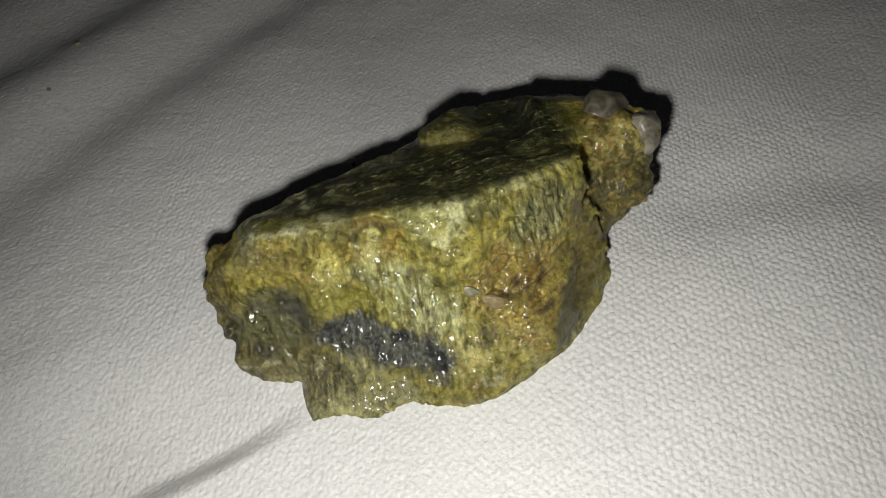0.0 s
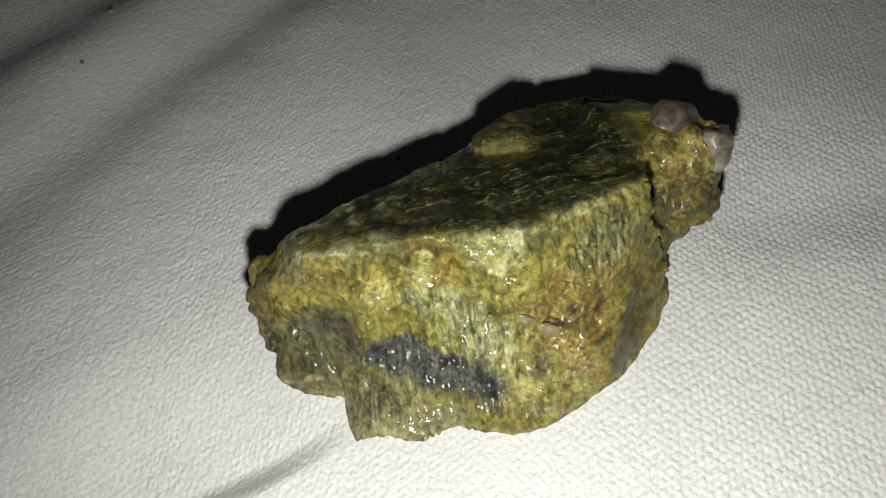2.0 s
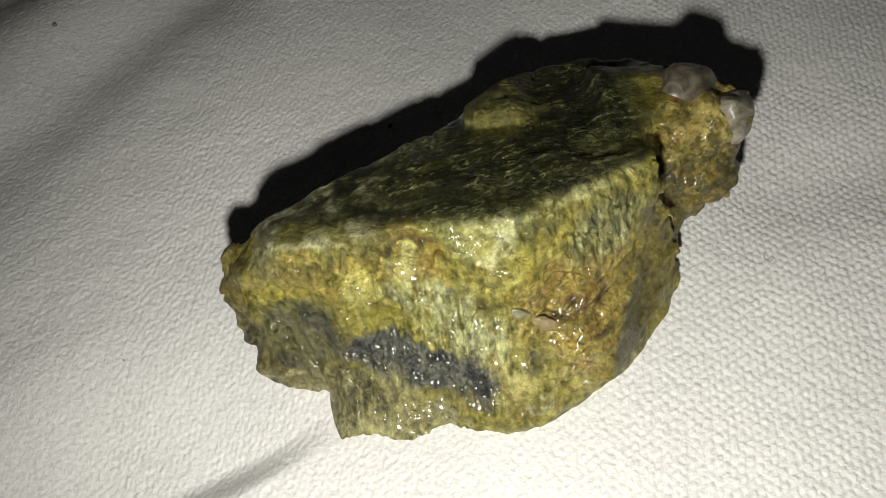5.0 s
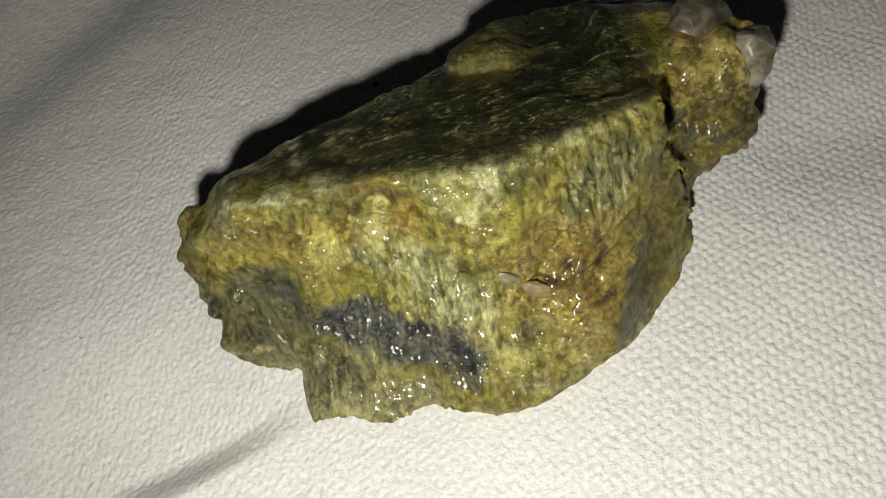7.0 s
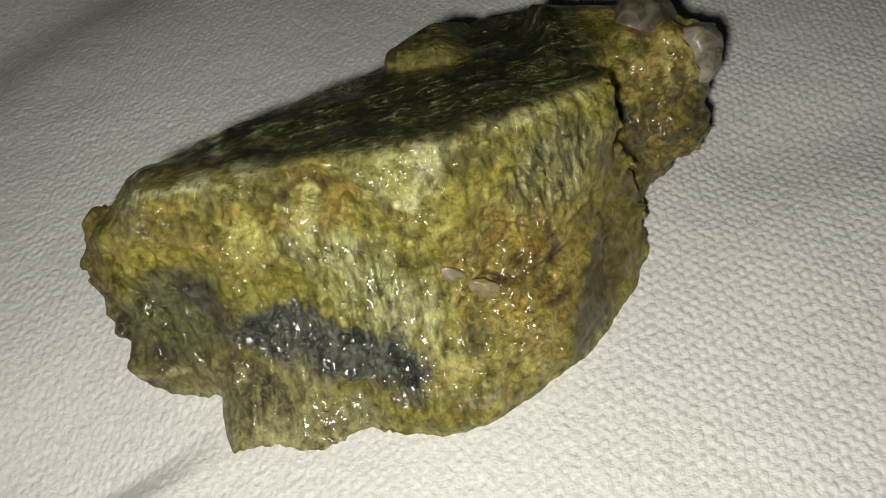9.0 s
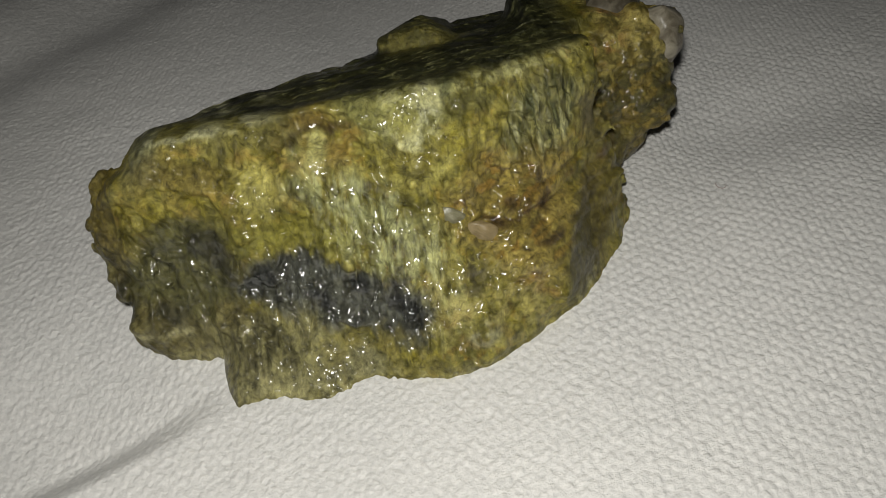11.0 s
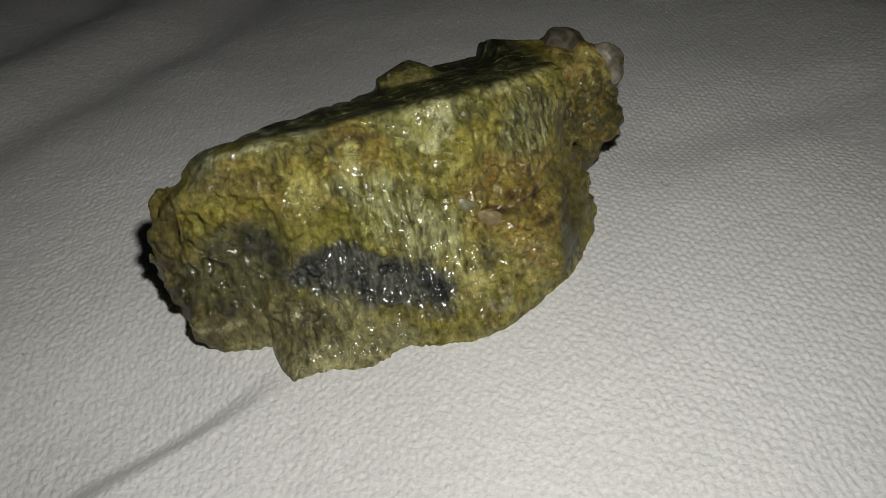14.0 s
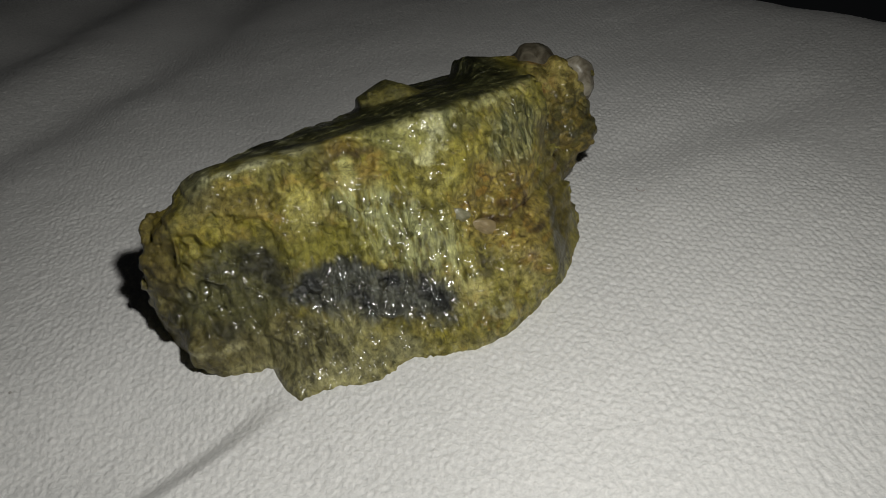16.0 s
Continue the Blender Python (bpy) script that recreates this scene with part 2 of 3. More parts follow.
def graded(far_low, low, near_low, near_high, high, far_high):
    """Grid lines: finest between the near marks, fine out to low and high, then ever wider to the far ends."""
    line = list(np.arange(low, near_low, 0.30)) + list(np.arange(near_low, near_high, 0.165)) + list(np.arange(near_high, high, 0.30))
    gap = 0.3
    while line[-1] < far_high:
        gap = min(gap * 1.13, 9)
        line.append(line[-1] + gap)
    gap = 0.3
    while line[0] > far_low:
        gap = min(gap * 1.13, 9)
        line.insert(0, line[0] - gap)
    return np.array(line)


def build_cloth():
    xs, ys = graded(-420, -108, -48, 62, 104, 420), graded(-300, -48, -42, 34, 104, 520)
    x, y = np.meshgrid(xs, ys)
    inside = step(0, 8, np.minimum(np.minimum(x + 114, 110 - x), np.minimum(y + 54, 110 - y)))
    z = cloth_height(x, y)
    z[:] = np.maximum(z, -160)
    z = z + weave(x, y) * inside
    rows, cols = x.shape
    verts = np.stack([x, y, z], -1).reshape(-1, 3)
    ids = np.arange(rows * cols).reshape(rows, cols)
    quads = np.stack([ids[:-1, :-1], ids[:-1, 1:], ids[1:, 1:], ids[1:, :-1]], -1).reshape(-1, 4)
    ob = new("cloth", mesh_from("cloth", verts, quads, COTTON))
    return tagged(ob, "off-white woven cotton cloth, softly rumpled with a crease", "cloth", kind="structure")


build_cloth()


# ---- the stone: a block with a slanting front, a sloping top and a lobe, polygonised from a distance field ----
FRONT_X = np.array([-33, -28, -19.6, -17.2, -11, -4, 2, 7, 11, 15, 19, 23.6])
FRONT_Z = np.array([-1, 3, 7, 10, 12, 16, 20.5, 25])
# how far forward (y, mm) the front face stands, for each height and each place along it
FRONT_Y = np.array([
    [0.8, -11.4, -13.0, -19.6, -20.4, -18.7, -18.4, -17.5, -15.7, -12.9, -9.8, -4.5],
    [-2.5, -10.3, -12.2, -14.7, -13.9, -14.0, -18.0, -17.2, -14.7, -11.7, -8.8, -1.6],
    [-4.3, -8.0, -9.7, -10.5, -11.2, -12.1, -13.5, -14.3, -12.4, -12.9, -5.2, 3.0],
    [-4.1, -7.5, -8.3, -10.1, -9.6, -11.0, -11.4, -9.9, -11.4, -8.6, 0.2, 5.6],
    [-3.4, -7.3, -7.6, -9.8, -8.4, -9.6, -10.6, -6.7, -7.3, -1.6, 3.2, 7.6],
    [-1.2, -5.9, -7.4, -6.8, -7.9, -7.0, -7.7, -4.5, -2.8, -0.4, 4.3, 8.7],
    [1.8, -1.2, -4.4, -4.8, -4.2, -4.4, -6.0, -2.9, -0.6, 2.3, 5.9, 9.2],
    [4.7, 1.8, -1.1, -1.2, 0.8, 0.6, -2.7, 1.0, 2.8, 5.0, 7.6, 10.0],
])


def front_face(x, z):
    """The front face's y, blended between the rows and columns of its profile."""
    xi = np.clip(np.searchsorted(FRONT_X, x) - 1, 0, len(FRONT_X) - 2)
    zi = np.clip(np.searchsorted(FRONT_Z, z) - 1, 0, len(FRONT_Z) - 2)
    fx = np.clip((x - FRONT_X[xi]) / (FRONT_X[xi + 1] - FRONT_X[xi]), 0, 1)
    fz = np.clip((z - FRONT_Z[zi]) / (FRONT_Z[zi + 1] - FRONT_Z[zi]), 0, 1)
    low = FRONT_Y[zi, xi] * (1 - fx) + FRONT_Y[zi, xi + 1] * fx
    high = FRONT_Y[zi + 1, xi] * (1 - fx) + FRONT_Y[zi + 1, xi + 1] * fx
    return low * (1 - fz) + high * fz


BACK_X = [-36, -31, -25, -19.6, -14.4, -8, -3.5, 1.5, 6, 12, 18, 24]
BACK_Y = [-3.5, -1.8, 2.8, 7.2, 10.5, 15.5, 19.5, 23.5, 28.5, 30, 28.5, 24]


def ball(x, y, z, cx, cy, cz, rx, ry, rz):
    d = np.sqrt(((x - cx) / rx) ** 2 + ((y - cy) / ry) ** 2 + ((z - cz) / rz) ** 2)
    return (d - 1) * min(rx, ry, rz)


def top_plane(x, y):
    return 23.3 + 0.2 * x - 0.34 * y


def stone_field(x, y, z):
    """Below zero inside the stone; millimetres."""
    wx = x + 0.8 * smooth_noise(41, x / 5, y / 5, z / 5)
    wz = z + 0.8 * smooth_noise(42, x / 5, y / 5, z / 5)
    front = (front_face(wx, wz) - y) * 0.85
    top = (0.5 * (z + wz) - top_plane(x, y)) * 0.93 - 0.6 * np.exp(-((x - 6) / 5) ** 2 - ((y - 5) / 5) ** 2)
    # shallow ledges across the top
    top = top + 0.22 * step(0, 4, y - 0.25 * x) * smooth_noise(43, x / 4.5, y / 2.4, z / 9)
    back = (y - np.interp(wx, BACK_X, BACK_Y) - 0.22 * (18 - z)) * 0.75
    right = (wx - 24.4 + 0.30 * np.clip(z - 5, 0, None) + 0.2 * np.clip(y - 2, 0, 8) - np.clip(1.2 * (y - 14), 0, 5)) * 0.9
    left = soft_max(-(wx + 32.4), -(wx + 26.5 + 0.80 * (18.5 - wz)) * 0.78, 1.0)
    body = soft_max(front, top, 0.9 + 2.2 * step(2, 10, x))
    body = soft_max(body, back, 0.8)
    body = soft_max(soft_max(body, right, 2.2), left, 1.2)
    # the lobe at the back right: a slanting granular front, a waist under the quartz, a bulge and an undercut foot
    waist = 1.25 * np.exp(-((wz - 17.6) / 1.7) ** 2) - 0.5 * np.exp(-((wz - 13.4) / 2.2) ** 2)
    lobe = soft_max((3.5 + 0.50 * wz + 0.15 * (x - 23) + 0.28 * np.clip(7.0 - z, 0, None) - y) * 0.9, x - 30.3 - 0.10 * (z - 16) + waist, 2.2)
    lobe = soft_max(lobe, (0.75 * (x - 25) - 0.66 * (y - 7.7) - 0.25 * (z - 10) + 0.8 * waist + 0.10 * np.clip(8 - z, 0, None)), 2.2)
    lobe = soft_max(lobe, z - 21.2 - 0.06 * (24 - x) + 0.5 * np.clip(y - 21, 0, None), 1.2)
    lobe = soft_max(lobe, soft_max(y - 25.0, 0.6 * x + 0.8 * y - 34.2, 0.8), 1.5)
    lobe = soft_max(lobe, 12 - wx, 1.0)
    body = soft_min(body, lobe, 1.6)
    # the wedge on the back edge
    ridge = 20.2 - 0.50 * (np.sqrt((x - 1.2) ** 2 + 1.4) - 1.2) - 0.30 * np.clip(y - 16.6, 0, None)
    wedge = soft_max((z - ridge) * 0.85, (15.0 + 0.45 * (z - 18) - 0.12 * x - y) * 0.85, 0.5)
    wedge = soft_max(wedge, soft_max(np.abs(x - 0.6) - 4.5, y - np.interp(x, BACK_X, BACK_Y) - 0.4, 0.5), 0.4)
    body = soft_min(body, wedge, 0.5)
    # knobs of the left end: a double knob under the top corner, a swelling at mid height, a stepped shelf at the foot
    body = soft_min(body, ball(x, y, z, -31.2, -0.9, 12.2, 1.25, 1.7, 1.7), 0.6)
    body = soft_min(body, ball(x, y, z, -30.2, -1.6, 9.6, 1.4, 2.0, 1.4), 0.6)
    body = soft_min(body, ball(x, y, z, -29.9, -4.4, 4.4, 1.9, 2.6, 4.0), 0.9)
    body = soft_min(body, ball(x, y, z, -29.3, -7.2, 3.6, 1.4, 1.7, 2.0), 0.7)
    body = soft_min(body, ball(x, y, z, -26.2, -9.8, 1.4, 2.4, 2.4, 2.2), 0.8)
    body = soft_max(body, -ball(x, y, z, -30.0, -10.0, -3.4, 4.6, 4.2, 2.8), 0.6)
    body = soft_max(body, -ball(x, y, z, -33.6, -1.6, 7.4, 1.6, 3.0, 1.0), 0.5)
    # the swelling of the lobe and the flank that joins it to the block, with the dark pocket above and a cleft below
    body = soft_min(body, ball(x, y, z, 27.8, 13.0, 12.6, 2.7, 2.8, 3.2), 1.4)
    body = soft_min(body, ball(x, y, z, 20.6, 6.4, 8.2, 1.9, 3.0, 4.2), 1.6)
    body = soft_min(body, ball(x, y, z, 16.4, 5.8, 19.2, 2.2, 2.6, 2.6), 1.4)
    body = soft_max(body, -ball(x, y, z, 19.8, 9.2, 17.0, 1.5, 3.6, 2.4), 0.5)
    body = soft_max(body, -ball(x, y, z, 20.2, 11.6, 19.4, 1.6, 2.2, 2.2), 0.5)
    body = soft_max(body, -ball(x, y, z, 25.3, 8.4, 4.4, 2.0, 2.6, 3.2), 0.6)
    body = soft_min(body, ball(x, y, z, 25.2, 17.2, 19.7, 2.1, 2.5, 2.8), 0.6)
    body = soft_min(body, ball(x, y, z, 21.0, 16.8, 19.4, 3.0, 2.6, 2.3), 0.8)
    # the hollow under the top edge, roofed by the yellow corner, and the overhung ledge of the rusty side
    body = soft_max(body, -ball(wx, y, wz, -8.4, -5.2, 20.6, 4.4, 2.9, 1.9), 0.5)
    body = soft_max(body, -ball(wx, y, wz, 6.2, -10.9, 12.6, 1.8, 1.6, 0.7), 0.4)
    body = soft_max(body, -ball(wx, y, wz, 13.6, -7.2, 11.8, 2.6, 2.0, 0.9), 0.4)
    body = soft_max(body, -ball(wx, y, wz, 5.6, -11.7, 9.4, 0.9, 0.9, 1.2), 0.4)
    # a step in the foot between the two swellings of the front, and scallops along its right half
    body = soft_max(body, -ball(x, y, z, -2.4, -18.5, 0.2, 1.1, 0.9, 1.6), 0.5)
    body = body + 0.16 * (1 - np.abs(np.sin(0.55 * (x - 0.7 * y) + 0.8 * smooth_noise(44, x / 6, y / 6, z / 6)))) * step(4, 9, x) * (1 - step(5, 9, z)) * (1 - step(-3, 2, y))
    # a broken seam under the upper band
    seam = wz - 17.9 - 0.16 * (x + 13) - 0.5 * np.sin(x / 2.3)
    body = body + 0.5 * np.exp(-(seam / 0.5) ** 2) * step(-19, -15, x) * (1 - step(-6, -3, x)) * step(0.5, -1.5, y)
    return body


def zone(u, v, cu, cv, ru, rv, tilt, edge, seed, rag=0.28):
    """A mineral patch on a face: one inside, nought outside, with a ragged edge."""
    a = radians(tilt)
    du, dv = u - cu, v - cv
    p, q = du * math.cos(a) + dv * math.sin(a), -du * math.sin(a) + dv * math.cos(a)
    r = np.sqrt((p / ru) ** 2 + (q / rv) ** 2) + rag * layered(seed, (u / 3.0, v / 3.0), 3)
    return 1 - step(1 - edge, 1 + edge, r)


def stone_relief(x, y, z):
    """Roughness of the broken surface, in millimetres."""
    along = 0.83 * z + 0.56 * y
    face = step(-0.5, 2.5, top_plane(x, y) - z)
    foot = step(1.0, 5.0, z - 0.12 * x)
    crag = np.exp(-((x - 0.6) / 4.5) ** 2 - ((y - 18) / 3.5) ** 2) * step(17.0, 18.5, z)
    calm = (0.10 + 0.90 * np.maximum(face, 0.7 * crag)) * (0.35 + 0.65 * foot)
    fibred = np.clip(zone(x, z, -3, 11, 9, 5, -20, 0.5, 72) + zone(x, z, 12.4, 17.6, 3.6, 4.6, 8, 0.45, 74) + zone(x, z, -14, 3, 7, 4, 0, 0.5, 96), 0, 1)
    fibre = layered(51, (x / 0.7 + 0.40 * along, along / 5.0, y / 3.0), 2)
    lumps = layered(52, (x / 3.4, y / 3.4, z / 3.4), 3, 0.6)
    chips = np.abs(smooth_noise(53, x / 1.4, y / 1.4, z / 1.4)) - 0.25
    # cleavage steps, wide and narrow
    wide, _, seam, level = cells(151, x / 3.3 + 0.1 * along, along / 4.2)
    narrow, _, seam2, rank = cells(161, x / 1.15 + 0.2 * along, along / 1.9)
    steps = (0.75 * wide + 0.30 * level) * step(0.0, 0.20, seam)
    chipped = (0.70 * narrow + 0.22 * rank) * step(0.0, 0.20, seam2) * step(-0.4, 0.2, smooth_noise(57, x / 5, y / 5, z / 5))
    # rounded nodules of the rusty side, the lobe and the left end
    back_lobe = step(19, 22, x) * step(5, 8, y)
    granular = step(3, 7, x) * (1 - step(13.0, 16.0, z) * (1 - back_lobe)) + 0.45 * (1 - step(-29, -25, x))
    lie = x - 0.6 * y
    _, large, _, _ = cells(171, lie / 1.75, (z + 0.3 * y) / 1.6)
    _, small, _, _ = cells(181, lie / 0.8, (z + 0.3 * y) / 0.75)
    knobs = (1 - 0.45 * back_lobe) * (0.48 - 0.70 * large - 0.22 * small)
    _, _, _, ledge = cells(201, (x + 0.45 * y) / 5.5, (y - 0.45 * x) / 1.7)
    grain = layered(54, (x / 0.8, y / 0.8, z / 0.8), 2)
    rough = 0.30 * lumps + 0.24 * chips + (1 - 0.6 * granular) * (steps + chipped) + granular * knobs + 0.34 * fibre * (0.3 + 0.7 * fibred) * (1 - 0.7 * granular)
    return calm * rough + 0.05 * grain * foot * face + 0.09 * ledge * (1 - face) * step(0, 3, y + 0.1 * x - 0.3 * np.clip(x - 3, 0, 14))


def polygonise(field, low, high, cell):
    """Dual surface of a field's zero level on an even grid: places and four-sided faces."""
    axes = [np.arange(a, b, cell) for a, b in zip(low, high)]
    size = [len(a) for a in axes]
    # a coarse look first: only blocks near the surface are worked out finely
    rough = np.meshgrid(*[a[2::5] if len(a[2::5]) * 5 >= len(a) else np.append(a[2::5], a[-1]) for a in axes], indexing="ij")
    coarse = field(*rough)
    spread = coarse
    for axis in range(3):
        spread = spread.repeat(5, axis)
    spread = spread[:size[0], :size[1], :size[2]]
    value = spread.astype(np.float32)
    near = np.nonzero(np.abs(spread) < 6.5 * cell + 0.8)
    value[near] = field(*[a[i] for a, i in zip(axes, near)])
    inside = value < 0
    n = np.array(value.shape) - 1
    sums, count = np.zeros((*n, 3), np.float32), np.zeros(tuple(n), np.float32)
    corner = lambda v, o: v[o[0]:o[0] + n[0], o[1]:o[1] + n[1], o[2]:o[2] + n[2]]
    for axis in range(3):
        for o in np.ndindex(2, 2, 2):
            if o[axis]:
                continue
            p = list(o)
            p[axis] = 1
            a, b = corner(value, o), corner(value, p)
            cross = (a < 0) != (b < 0)
            t = np.where(cross, a / np.where(cross, a - b, 1), 0)
            for k in range(3):
                sums[..., k] += cross * (t if k == axis else o[k])
            count += cross
    live = count > 0
    ids = np.full(tuple(n), -1, np.int64)
    ids[live] = np.arange(live.sum())
    base = np.stack(np.nonzero(live), -1)
    verts = (base + sums[live] / count[live][:, None]) * cell + np.array(low)
    quads = []
    for axis in range(3):
        u, v = (axis + 1) % 3, (axis + 2) % 3
        first, second = [slice(None)] * 3, [slice(None)] * 3
        first[axis], second[axis] = slice(0, -1), slice(1, None)
        a, b = inside[tuple(first)], inside[tuple(second)]
        for way, flip in ((a & ~b, False), (~a & b, True)):
            at = np.stack(np.nonzero(way), -1)
            at = at[(at[:, u] > 0) & (at[:, v] > 0) & (at[:, u] < n[u]) & (at[:, v] < n[v])]
            q = []
            for du, dv in ((1, 1), (0, 1), (0, 0), (1, 0)):
                p = at.copy()
                p[:, u] -= du
                p[:, v] -= dv
                q.append(ids[p[:, 0], p[:, 1], p[:, 2]])
            q = np.stack(q, -1)
            quads.append(q[:, ::-1] if flip else q)
    return verts, np.concatenate(quads)


def mineral_colours(v):
    """Base colour (some shade painted in), gloss and fibrousness of the stone by mineral zone."""
    x, y, z = v.T
    along = z + 0.55 * y
    fibre = layered(61, (x / 0.75 + 0.30 * along, along / 4.5, y / 4.0), 3, 0.6)
    thread = layered(66, (x / 0.45 + 0.30 * along, along / 2.6, y / 3.0), 2)
    cloud = layered(62, (x / 5, y / 5, z / 5), 4, 0.6)
    mid = layered(67, (x / 2.2, y / 2.2, z / 2.2), 3, 0.6)
    fine = layered(63, (x / 0.9, y / 0.9, z / 0.9), 3, 0.65)
    split = step(0.74, 0.98, 1 - np.abs(smooth_noise(56, x / 3.1, y / 3.1, z / 2.0)) * 2.2)
    colour = np.zeros((len(v), 3))
    colour[:] = (0.250, 0.210, 0.034)
    gloss = 0.28 + 0.2 * fine

    def lay(rgb, w):
        nonlocal colour
        w = np.clip(w, 0, 1)[:, None]
        colour = colour * (1 - w) + np.array(rgb) * w

    # the ground mass: waxy olive and straw crystals grown into one another
    reach = 0.83 * z + 0.56 * y
    wu, wv = x + 0.7 * mid + 0.3 * fine, reach + 0.7 * cloud + 0.3 * fine
    _, _, gap, kind = cells(191, wu / 2.3 + 0.1 * reach, wv / 3.1)
    soft = step(0.0, 0.30, gap)
    lay((0.135, 0.118, 0.030), step(0.0, 0.7, cloud + 0.4 * mid) * 0.60)
    lay((0.340, 0.290, 0.095), step(0.1, 0.8, -cloud + 0.4 * mid) * 0.50)
    lay((0.120, 0.110, 0.028), soft * step(0.10, 0.40, kind) * 0.65)
    lay((0.330, 0.290, 0.085), soft * (1 - step(-0.45, -0.2, kind)) * 0.50)
    _, _, gap2, kind2 = cells(196, wu / 1.0, wv / 1.4)
    lay((0.085, 0.078, 0.024), step(0.0, 0.25, gap2) * step(0.30, 0.5, kind2) * 0.58)
    lay((0.360, 0.320, 0.120), step(0.0, 0.25, gap2) * (1 - step(-0.6, -0.4, kind2)) * 0.45)
    lay((0.260, 0.150, 0.028), (1 - step(0.02, 0.16, gap)) * step(-0.1, 0.4, mid) * 0.45)

    def spot(rgb, cx, cz, rx, rz, tilt, strength, seed, edge=0.5, grain=None):
        w = zone(x, z, cx, cz, rx, rz, tilt, edge, seed) * (1 - step(6, 9, y))
        lay(rgb, w * strength * (1 if grain is None else grain))
        return w

    blotch, flaky = step(-0.5, 0.2, mid + 0.3 * fine), step(-0.3, 0.4, mid)
    # upper band: olive grey columns, a brown hollow and ochre seams under it
    spot((0.205, 0.180, 0.060), -18.0, 20.4, 10.5, 1.7, 4, 0.60, 81)
    spot((0.090, 0.080, 0.032), -16.0, 20.6, 10.0, 1.8, 4, 0.55, 81, 0.5, step(0.0, 0.5, fibre))
    spot((0.160, 0.165, 0.115), -25.8, 18.0, 1.7, 2.1, 0, 0.75, 82)
    spot((0.330, 0.315, 0.180), -19.5, 21.0, 2.3, 0.8, 6, 0.70, 99)
    spot((0.360, 0.290, 0.050), -8.4, 22.3, 1.9, 1.5, 0, 0.75, 85)
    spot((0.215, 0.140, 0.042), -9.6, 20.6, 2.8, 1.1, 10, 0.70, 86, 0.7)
    # dark brown seam, its colour deepened for the shade under the overhang
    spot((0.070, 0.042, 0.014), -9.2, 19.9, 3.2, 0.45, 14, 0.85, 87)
    spot((0.330, 0.265, 0.070), -25.2, 14.6, 3.0, 2.2, 0, 0.70, 88, 0.5, blotch)
    spot((0.195, 0.150, 0.045), -21.0, 17.2, 4.4, 1.2, 4, 0.75, 89)
    spot((0.320, 0.215, 0.054), -19.4, 18.8, 3.6, 0.6, 2, 0.75, 83, 0.8, flaky)
    spot((0.310, 0.210, 0.050), -18.0, 15.7, 2.8, 0.7, 6, 0.70, 98, 0.8, flaky)
    spot((0.400, 0.330, 0.098), -11.4, 17.2, 4.8, 2.0, 4, 0.80, 71, 0.5, blotch)
    spot((0.480, 0.425, 0.145), -14.7, 16.3, 1.5, 1.7, 0, 0.85, 102, 0.4)
    spot((0.520, 0.480, 0.200), -9.2, 18.4, 0.9, 1.5, -20, 0.85, 103, 0.4)
    spot((0.360, 0.240, 0.066), -12.6, 18.6, 3.0, 0.7, -12, 0.80, 104, 0.8, flaky)
    spot((0.370, 0.245, 0.072), -6.4, 19.8, 2.8, 0.7, 32, 0.80, 84, 0.8, flaky)
    spot((0.240, 0.180, 0.044), -18.6, 13.4, 4.2, 1.1, 0, 0.60, 105, 0.5, flaky)
    # pale, shining fibrous heart, leaning down to the right
    heart = zone(x, z, -4.2, 13.6, 7.2, 3.2, -30, 0.45, 72)
    lay((0.330, 0.335, 0.185), step(-0.7, 0.3, thread + 0.3 * fine) * heart * 0.80)
    lay((0.150, 0.150, 0.062), step(0.15, 0.6, fibre - 0.3 * thread) * heart * 0.55)
    spot((0.215, 0.195, 0.042), -11.8, 12.2, 5.2, 1.9, 0, 0.75, 100)
    lay((0.320, 0.310, 0.150), step(-0.3, 0.4, thread) * zone(x, z, 1.0, 10.0, 2.8, 4.2, 25, 0.5, 90) * 0.65)
    # clear waxy field under the ridge, the whitish ragged vein, straw ground below it
    spot((0.310, 0.300, 0.118), -2.2, 22.4, 4.6, 2.0, 4, 0.70, 91, 0.5)
    spot((0.420, 0.375, 0.115), 0.4, 18.3, 3.6, 2.6, 0, 0.75, 106, 0.5, blotch)
    ragged = step(-0.6, 0.1, mid + 0.5 * fine)
    for cx, cz, rx, rz, tilt, seed in ((1.2, 23.6, 1.2, 1.5, 0, 73), (1.1, 21.2, 0.9, 1.7, 8, 107), (-0.5, 19.9, 1.2, 0.7, 20, 108), (-2.4, 20.6, 0.9, 0.5, 0, 109)):
        spot((0.560, 0.540, 0.345), cx, cz, rx, rz, tilt, 0.65, seed, 0.7, ragged)
    lay((0.470, 0.445, 0.230), step(-0.3, 0.5, fine + 0.4 * mid) * (1 - step(0.3, 1.5, np.abs(z - top_plane(x, y) + 0.8))) * step(-7, -2, x) * (1 - step(12, 17, x)) * (1 - step(3, 8, y)) * 0.75)
    spot((0.095, 0.105, 0.050), 3.0, 24.0, 0.9, 0.8, 0, 0.85, 110)
    spot((0.135, 0.125, 0.045), 5.4, 22.2, 2.0, 0.8, -6, 0.80, 92)
    spot((0.370, 0.330, 0.105), 6.2, 23.9, 2.6, 1.0, 0, 0.70, 111, 0.5, blotch)
    spot((0.340, 0.290, 0.074), 6.4, 18.4, 2.0, 2.4, 0, 0.65, 112, 0.5, blotch)
    # grey-green striped patch below the ridge's right end, greyish outer facet
    stripe = zone(x, z, 12.2, 18.6, 4.0, 4.2, 8, 0.45, 74)
